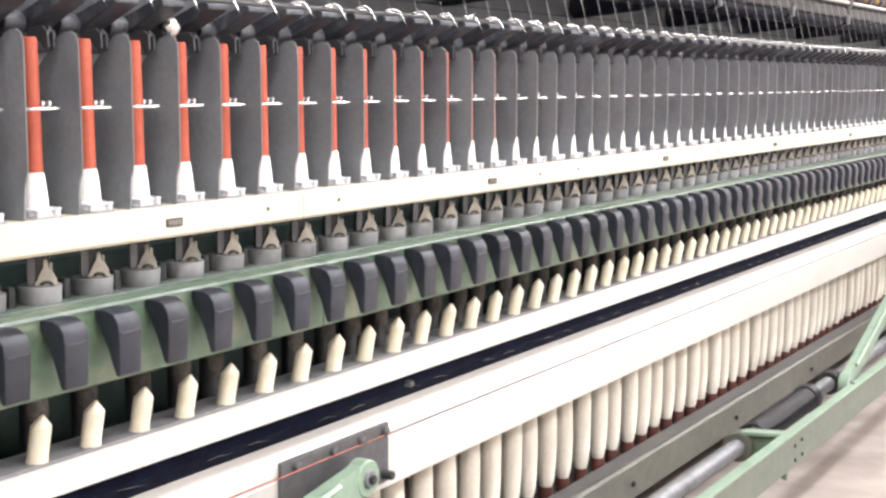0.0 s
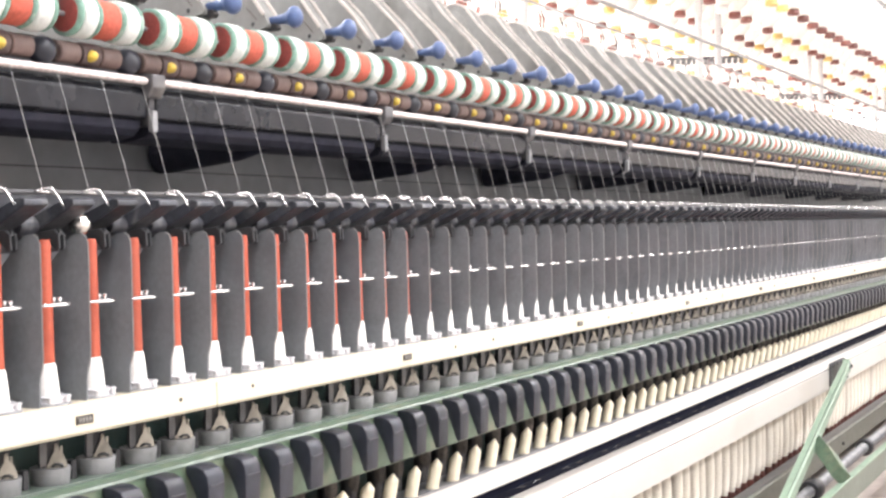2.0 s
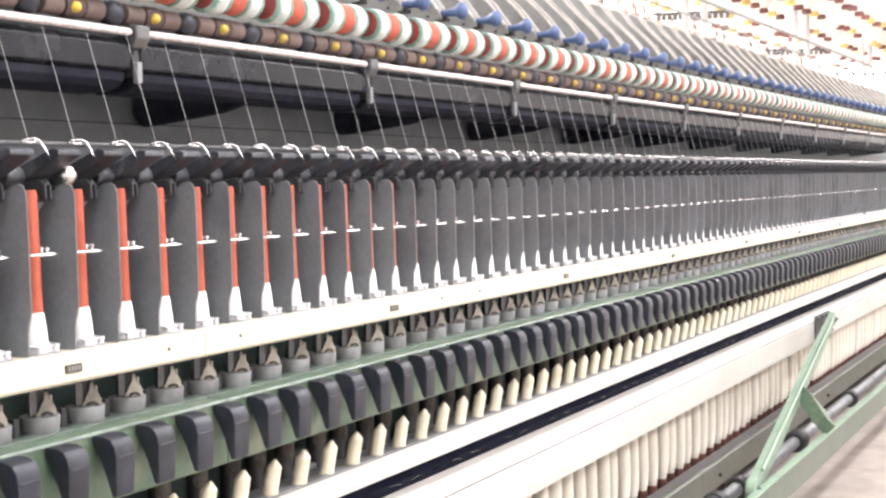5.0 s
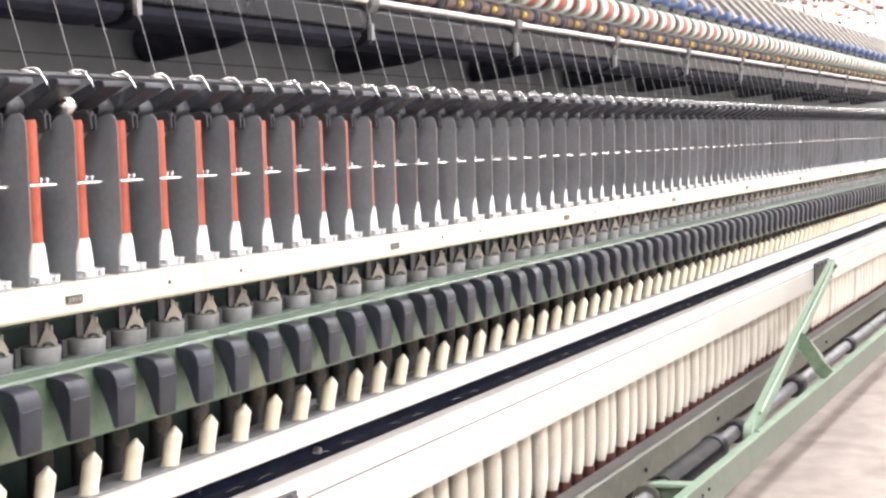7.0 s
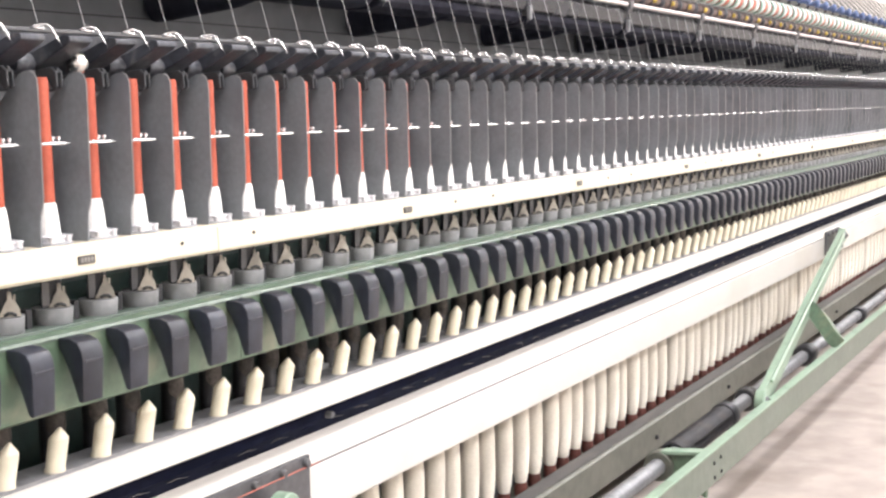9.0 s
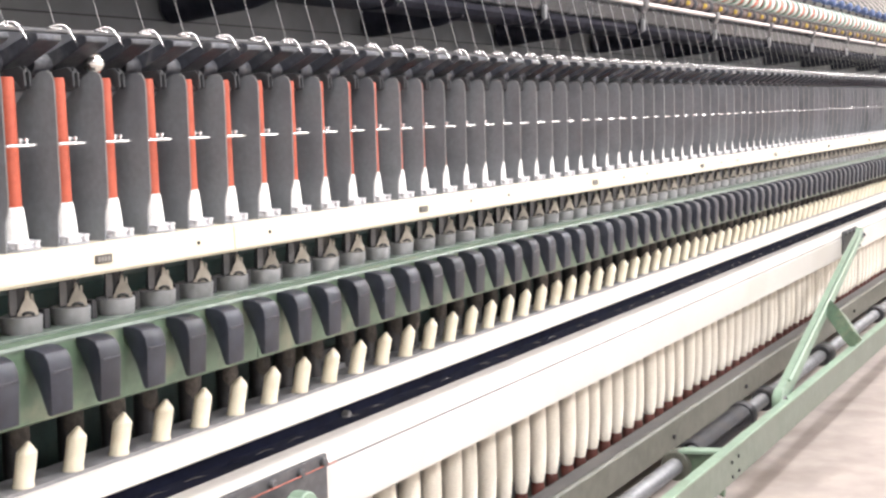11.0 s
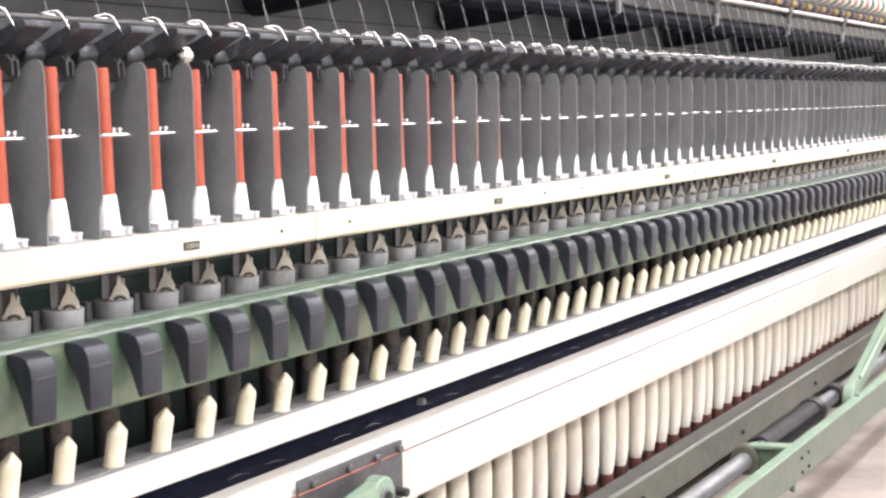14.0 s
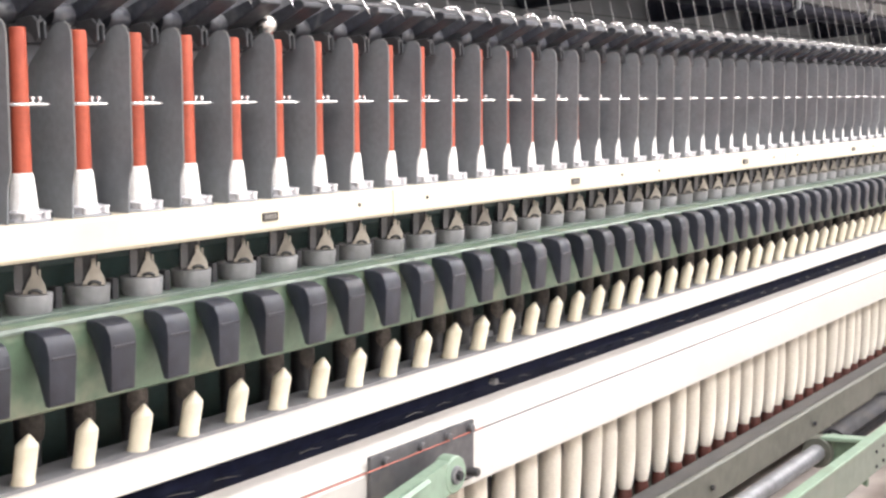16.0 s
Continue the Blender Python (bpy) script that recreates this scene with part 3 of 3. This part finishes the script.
# ---- bobbins on the spindles ----
spindle = thing("bobbin", "orange-red tube with white yarn cone at its base on a spindle", "bobbin", "bobbins on the spindles", at=(-0.0050, -0.003, 0))
smooth_by_angle(part("tube", lathe([(0.0096, 0.700), (0.0092, 0.745), (0.0078, 0.888), (0.0074, 0.8925), (0.0063, 0.8935), (0.0056, 0.890)], 16), RED_TUBE, spindle))
smooth_by_angle(part("yarn", lathe([(0.0120, 0.706), (0.0140, 0.716), (0.0138, 0.726), (0.0120, 0.746), (0.0103, 0.7600), (0.0092, 0.7625), (0.0084, 0.7630)], 16), YARN, spindle))
smooth_by_angle(part("blade", lathe([(0.0105, 0.655), (0.0105, 0.684)], 12), DARK, spindle))
smooth_by_angle(part("foot", lathe([(0.0112, 0.683), (0.0122, 0.685), (0.0122, 0.700), (0.0108, 0.702)], 14), BROWN_BASE, spindle, "brown-red tube foot"))
row(spindle, P, I0, I1, slip=0.0006)

# ---- separators and balloon rings ----
sep = thing("separator", "grey plastic separator plate between two bobbins", "separator", "separator plates", at=(-0.035, 0, RL))
sp = [(0.004, 0.7125), (0.040, 0.7125), (0.042, 0.730), (0.042, 0.848), (0.0010, 0.8885), (-0.0045, 0.8930), (-0.0110, 0.8955), (-0.0180, 0.8955), (-0.0238, 0.8925), (-0.0268, 0.8860), (-0.0275, 0.8750), (-0.0275, 0.7640), (-0.0262, 0.7570), (-0.0232, 0.7480), (-0.0222, 0.7380), (-0.0215, 0.7125)]
part("sheet", prism([(y, z - 0.0) for y, z in sp], -0.0009, 0.0009), SEPARATOR, sep)
part("edge", rod([(0, y - 0.0006, z) for y, z in sp[7:14]], 0.0008, 4), SHEET_EDGE, sep, "pale front edge")
part("foot", box(-0.003, 0.003, 0.006, 0.030, 0.7065, 0.722, 0.0008), DARK, sep, "dark foot clip")
row(sep, P, I0, I1, lean=0.25, slip=0.0012, turn=1.5)
hoop = thing("balloon_ring", "white balloon control ring round a bobbin", "ring", "balloon rings", at=(-0.004, -0.002, RL))
smooth_by_angle(part("hoop", rod(arc(0, 0, 0.8205, 0.0255, -170, 100, 22), 0.0018, 6), CHROME, hoop), 80)
part("stem", rod([(-0.0044, 0.0251, 0.8205), (-0.0044, 0.045, 0.8205)], 0.0013, 6), CHROME, hoop)
part("lug", box(0.013, 0.0245, -0.004, 0.005, 0.8195, 0.8220, 0.0005), CHROME, hoop)
for sx, sy in ((0.0155, 0.002), (0.0215, -0.001)):
    smooth_by_angle(part("screw", lathe([(0.0014, 0.822), (0.0014, 0.8240), (0.0027, 0.8246), (0.0027, 0.8272), (0.0016, 0.8280)], 8, "z", (sx, sy, 0)), CHROME, hoop))
row(hoop, P, I0, I1)

# ---- lappets ----
lap_rail = thing("lappet_rail", "dark grey lappet rail with pale upper edge behind the hooks", "rail")
part("rail_body", box(X0, X1, 0.050, 0.066, 0.905, 0.944, 0.001), LAPPET, lap_rail)
part("edge", box(X0, X1, 0.0485, 0.068, 0.9445, 0.949, 0.001), PLATE_GREY, lap_rail)
part("bar", box(X0, X1, 0.030, 0.046, 0.880, 0.902, 0.002), DARK, lap_rail)
lappet = thing("lappet", "dark folding lappet with a bright wire thread guide", "thread guide", "lappets")
bl = prism([(0.052, 0.900), (0.047, 0.912), (-0.022, 0.938), (-0.030, 0.936), (-0.031, 0.930), (-0.024, 0.926), (0.036, 0.896)], 0.012, 0.046, 0.0015)
part("blade", bl, LAPPET, lappet)
for hx in (0.0120, 0.0195):
    part("hinge", prism([(0.02, 0.902), (-0.002, 0.905), (-0.009, 0.899), (-0.010, 0.884), (-0.005, 0.881), (0.002, 0.889), (0.02, 0.892)], hx, hx + 0.0028, 0.0006), HINGE, lappet, "grey hinge prong")
part("hinge_bridge", box(0.0148, 0.0195, -0.008, 0.004, 0.898, 0.9025, 0.0006), HINGE, lappet)
smooth_by_angle(part("knuckle", lathe([(0.010, -0.020), (0.0115, -0.018), (0.0115, 0.004), (0.010, 0.006)], 12, "x", (0.0, 0.022, 0.908)), LAPPET, lappet))
wire = [(0.006, -0.004, 0.9435), (0.001, -0.006, 0.944), (-0.005, -0.002, 0.9445), (-0.006, 0.005, 0.945), (0.000, 0.006, 0.9468), (0.004, 0.0005, 0.9485), (0.0068, -0.0045, 0.9485), (0.0088, -0.0085, 0.9455), (0.0135, -0.0175, 0.9275)]
smooth_by_angle(part("guide_wire", rod(wire, 0.00115, 6), CHROME, lappet), 80)
smooth_by_angle(part("screw", lathe([(0.0026, 0.925), (0.0026, 0.9305), (0.0015, 0.9315)], 8, "z", (0.0145, -0.0185, 0)), STEEL, lappet))
part("nut", box(0.030, 0.036, -0.012, -0.006, 0.930, 0.9385, 0.001), PLATE_GREY, lappet)
row(lappet, P, I0, I1, slip=0.0008)
ball = [(0.0045, -0.017), (0.0055, -0.011)] + [(0.0122 * math.sin(radians(a)), -0.0122 * math.cos(radians(a))) for a in (40, 55, 70, 90, 110, 130, 150, 168)]
knob = smooth_by_angle(part("knob", lathe(ball, 20), KNOB_STEEL, lap_rail, "bright steel knob"), 60)
knob.location = (0.054, 0.0, 0.909)

# ---- front rollers, beams and suction ducts, one section for eight spindles ----
BX, BP = 0.227, 0.56
section = thing("roller_beam", "dark grey beam section with linty steel front roller", "beam", "roller beams", at=(BX, 0, 0))
part("housing", prism([(0.044, 1.074), (0.040, 1.068), (0.0415, 1.040), (0.046, 1.0365), (0.12, 1.0365), (0.12, 1.078), (0.05, 1.078)], 0.008, BP - 0.008, 0.002), BEAM, section)
# Curved lower part of the beam, given the same black as the ducts.
part("trunk", prism([(0.048, 1.0362), (0.050, 1.026), (0.060, 1.017), (0.078, 1.013), (0.12, 1.013), (0.12, 1.0362)], 0.012, BP - 0.012, 0.002), DUCT, section, "matt black curved underside of the beam")
smooth_by_angle(part("front_roller", lathe([(0.003, 0.014), (0.0048, 0.018), (0.0048, BP - 0.018), (0.003, BP - 0.014)], 12, "x", (0, 0.036, 1.0835)), ROD, section))
part("bracket", box(-0.005, 0.005, 0.040, 0.12, 1.03, 1.078, 0.001), DARK, section)
part("bearing", prism([(0.028, 1.092), (0.060, 1.096), (0.060, 1.066), (0.036, 1.064), (0.028, 1.076)], -0.012, 0.013, 0.002), PLATE_GREY, section, "grey roller bearing")
part("tab", box(-0.006, 0.003, 0.034, 0.042, 1.022, 1.048, 0.001), STEEL, section, "pale steel tab")
part("wire", rod([(-0.004, 0.036, 1.022), (0.03, 0.06, 1.018), (0.07, 0.09, 1.018)], 0.0012, 5), STEEL, section)
smooth_by_angle(part("suction_duct", rod([(BP / 2 + 0.020, 0.279, 1.016), (BP / 2 + 0.020, 0.262, 1.016), (BP / 2 + 0.012, 0.20, 1.019), (BP / 2, 0.12, 1.022), (BP / 2, 0.075, 1.030)], [0.028, 0.0275, 0.0255, 0.022, 0.018], 16), DUCT, section, "black tapered suction duct"), 60)
row(section, BP, -2, 11)

yarn_line = thing("yarn_end", "single white yarn running down to the wire guide", "yarn", "yarn ends")
part("strand", rod([(-0.014, 0.0300, 1.082), (0.0, 0.0, 0.9455)], 0.00042, 4), THREAD, yarn_line)
row(yarn_line, P, I0, I1)

# ---- drafting rollers ----
DX = 0.12
cots = thing("front_top_roller", "pair of brown rubber cots with a yellow-capped saddle", "roller", "front top rollers", at=(DX, 0, 0))
for a, b in ((-0.050, -0.018), (0.018, 0.050)):
    smooth_by_angle(part("cot", lathe([(0.0115, a), (0.0128, a + 0.0012), (0.0128, b - 0.0012), (0.0115, b)], 18, "x", (0, 0.047, 1.106)), COT, cots))
smooth_by_angle(part("saddle", lathe([(0.0125, -0.015), (0.0142, -0.012), (0.0142, 0.012), (0.0125, 0.015)], 18, "x", (0, 0.047, 1.106)), SADDLE, cots))
smooth_by_angle(part("cap", lathe([(0.0015, 0.0262), (0.0045, 0.0275), (0.0062, 0.030), (0.0068, 0.033), (0.0068, 0.036)], 16, "y", (-0.004, 0, 1.1035)), YELLOW, cots), 80)
smooth_by_angle(part("axle", lathe([(0.005, -0.072), (0.005, 0.072)], 8, "x", (0, 0.047, 1.106)), DARK, cots))
smooth_by_angle(part("bush", lathe([(0.006, 0.0535), (0.0125, 0.058), (0.0162, 0.066), (0.0162, 0.074), (0.0125, 0.082), (0.006, 0.0865)], 16, "x", (0, 0.047, 1.105)), BLACK, cots))
# Grey chip that draws the highlight on the black bush.
part("glint", prism([(0.031, 1.1035), (0.0325, 1.110), (0.0345, 1.110), (0.0345, 1.1035)], 0.066, 0.074, 0.0005), PLATE_GREY, cots)
row(cots, 2 * P, -5, 44)

clearer = thing("clearer_roller", "felt clearer roller banded red, white and green", "roller", "clearer rollers", at=(0.074, 0.034, 1.147))
edge = 0.0
for length, mat, r, nm in ((0.009, GREEN_FELT, 0.0228, "green_band"), (0.022, WHITE_FELT, 0.0236, "white_band"), (0.008, GREEN_FELT, 0.0228, "green_band"), (0.033, RED_FELT, 0.0208, "red_band"), (0.006, GREEN_FELT, 0.0228, "green_band"), (0.023, WHITE_FELT, 0.0236, "white_band"), (0.008, GREEN_FELT, 0.0226, "green_band")):
    bm = lathe([(r - 0.0022, edge), (r, edge + 0.0022), (r, edge + length - 0.0022), (r - 0.0022, edge + length)], 22, "x")
    for v in bm.verts:
        n = 1.09 + 0.035 * noise.noise(v.co * 140)
        v.co.y *= n
        v.co.z *= n
    smooth_by_angle(part(nm, bm, mat, clearer), 60)
    edge += length
# The end disc takes a darker red that holds its shade.
smooth_by_angle(part("end_disc", lathe([(0.0195, -0.0012), (0.0205, -0.0004), (0.0205, 0.001)], 20, "x"), SHADED_RED, clearer, "dark red end disc"))
smooth_by_angle(part("axle", lathe([(0.0028, -0.026), (0.0028, edge + 0.006)], 8, "x"), STEEL, clearer))
row(clearer, 2 * P, -5, 46)

AX = 0.050        # phase of the weighting arms along the machine
arm = thing("weighting_arm", "grey enamelled weighting arm with a blue release handle", "arm", "weighting arms", at=(AX, 0, 0))
crest = [(0.174 + 0.046 * math.cos(radians(a)), 1.294 + 0.046 * math.sin(radians(a))) for a in range(130, -56, -15)]
ap = [(0.060, 1.172), (0.027, 1.178), (0.024, 1.182), (0.032, 1.196), (0.063, 1.238), (0.122, 1.299)] + crest + [(0.120, 1.180)]
part("side_plate", prism(ap, -0.016, -0.0135), ARM, arm)
part("side_plate", prism(ap, 0.0135, 0.016), ARM, arm)
top_line = [(0.026, 1.182), (0.032, 1.196), (0.063, 1.238), (0.122, 1.299)] + crest[:7]
part("top_web", prism([(y, z - 0.0015) for y, z in top_line] + [(y + 0.002, z - 0.0045) for y, z in reversed(top_line)], -0.0135, 0.0135), ARM, arm, "grey top web")
for ex in (-0.0155, 0.0155):
    part("bead", rod([(ex, y, z) for y, z in top_line[1:]], 0.0028, 6), ARM_EDGE, arm, "pale edge bead")
smooth_by_angle(part("hub", lathe([(0.0325, -0.0175), (0.0340, -0.0168), (0.0340, -0.0158)], 24, "x", (0, 0.176, 1.292)), ARM, arm, "round pressed hub"))
smooth_by_angle(part("pin", lathe([(0.0045, -0.0188), (0.0052, -0.0182), (0.0052, -0.0174)], 10, "x", (0, 0.161, 1.2965)), DARK, arm, "dark pin"))
for y, z in ((0.050, 1.184),):
    smooth_by_angle(part("rivet", lathe([(0.0022, -0.0172), (0.0030, -0.0164), (0.0030, -0.0158)], 8, "x", (0, y, z)), DARK, arm))
part("slot", rod([(-0.0162, 0.043, 1.189), (-0.0162, 0.060, 1.207)], 0.0008, 5), SADDLE, arm, "dark slot in the side plate")
part("catch", prism([(0.032, 1.184), (0.019, 1.184), (0.016, 1.179), (0.020, 1.174), (0.032, 1.175)], -0.007, 0.005, 0.001), DARK, arm, "dark catch under the handle")
stem = lathe([(0.0055, 0.032), (0.0062, 0.028), (0.0066, 0.016), (0.0078, 0.006), (0.0105, -0.001), (0.0146, -0.0055), (0.0152, -0.0080), (0.0145, -0.0120), (0.0115, -0.0155), (0.0065, -0.0180), (0.0018, -0.0188)], 16, "y", (0, 0, 1.1885))
for v in stem.verts:
    v.co.z -= (v.co.y - 0.030) * 0.06
smooth_by_angle(part("handle", stem, BLUE, arm, "blue plastic release handle"), 70)
row(arm, 2 * P, -5, 48)

arm_tray = thing("arm_support", "pale grey support bar behind the weighting arms", "bar")
part("bar", prism([(0.10, 1.13), (0.14, 1.13), (0.205, 1.225), (0.185, 1.24)], X0, 7.0, 0.002), ARM, arm_tray)

# ---- creel with hanging roving bobbins ----
creel = thing("creel", "pale steel creel rails above the machine", "creel")
for y, z, r in ((0.50, 1.612, 0.007), (0.42, 1.50, 0.004), (0.33, 2.16, 0.015), (0.55, 2.16, 0.015), (0.75, 2.16, 0.015), (0.95, 2.16, 0.015), (1.15, 2.16, 0.015), (1.40, 2.16, 0.015), (1.65, 2.16, 0.015)):
    part("rail", rod([(0.5, y, z), (15.5, y, z)], r, 8), CREEL_STEEL, creel)
for k in range(6):
    for x in (2.36 + 2.04 * k, 2.62 + 2.06 * k):
        part("post", rod([(x, 0.62, 0.0), (x, 0.62, 2.2)], 0.016, 8), CREEL_POST, creel, "pale painted post")
for x in (2.62, 4.71, 6.80, 8.89):
    comb = thing("roving_guide", "dark comb of roving guides on the creel rail", "guide", "roving guides")
    part("bar", rod([(x, 0.50, 1.618), (x + 0.17, 0.92, 1.655)], 0.006, 6), DARK, comb)
    for j in range(13):
        f = 0.05 + j / 14
        part("tooth", box(x + 0.17 * f - 0.008, x + 0.17 * f + 0.008, 0.50 + 0.42 * f, 0.515 + 0.42 * f, 1.590 + 0.037 * f, 1.618 + 0.037 * f), PLATE_GREY, comb)

# Added rows of ticks in place of dark gaps and ends among far bobbins.
for y, z in ((0.95, 1.70), (1.28, 1.77)):
    hook_rail = thing("hook_rail", "added thin rail of dark ticks standing in for gaps between far bobbins", "rail", "hook rails")
    part("rail", rod([(1.5, y, z), (11.5, y, z)], 0.003, 6), CREEL_POST, hook_rail)
    for k in range(52):
        x = 1.6 + 0.19 * k + rng.uniform(-0.03, 0.03)
        for dx in (0.0, 0.034)[: rng.choice((1, 2, 2))]:
            part("hook", rod([(x + dx, y, z), (x + dx + 0.004, y - 0.01, z - 0.03), (x + dx - 0.004, y - 0.012, z - rng.uniform(0.045, 0.07))], [0.002, 0.0045, 0.002], 5), rng.choice((DARK, PLATE_GREY, CREEL_BROWN)), hook_rail)

rov = {}
for kind, mat in (("brown", CREEL_BROWN), ("yellow", CREEL_YELLOW), ("white", ROVING)):
    ob = thing("roving_bobbin", "white roving bobbin with %s tube end hanging from the creel" % kind, "bobbin", "roving bobbins")
    smooth_by_angle(part("roving", lathe([(0.026, 0.02), (0.058, 0.055), (0.060, 0.10), (0.060, 0.25), (0.056, 0.29), (0.026, 0.325)], 14), ROVING, ob))
    smooth_by_angle(part("tube_end", lathe([(0.021, -0.010), (0.027, -0.006), (0.025, 0.016)], 12), mat, ob))
    smooth_by_angle(part("hanger", lathe([(0.008, 0.325), (0.008, 0.362)], 8), CREEL_STEEL, ob))
    rov[kind] = ob
used = set()
for n, y in enumerate((0.33, 0.55, 0.75, 0.95, 1.15, 1.40, 1.65)):
    for k in range(46):
        x = 2.0 + 0.045 * n + 0.19 * k
        kind = rng.choice(("yellow", "yellow", "brown", "brown", "brown", "white", "white") if n else ("yellow", "brown", "brown", "brown"))
        m = pose(x, y, 1.80 + rng.uniform(-0.008, 0.008), rng.uniform(-2, 2), rng.uniform(-2, 2), rng.uniform(0, 360))
        if kind not in used:
            used.add(kind)
            rov[kind].matrix_basis = m
        else:
            copy_thing(rov[kind], m)
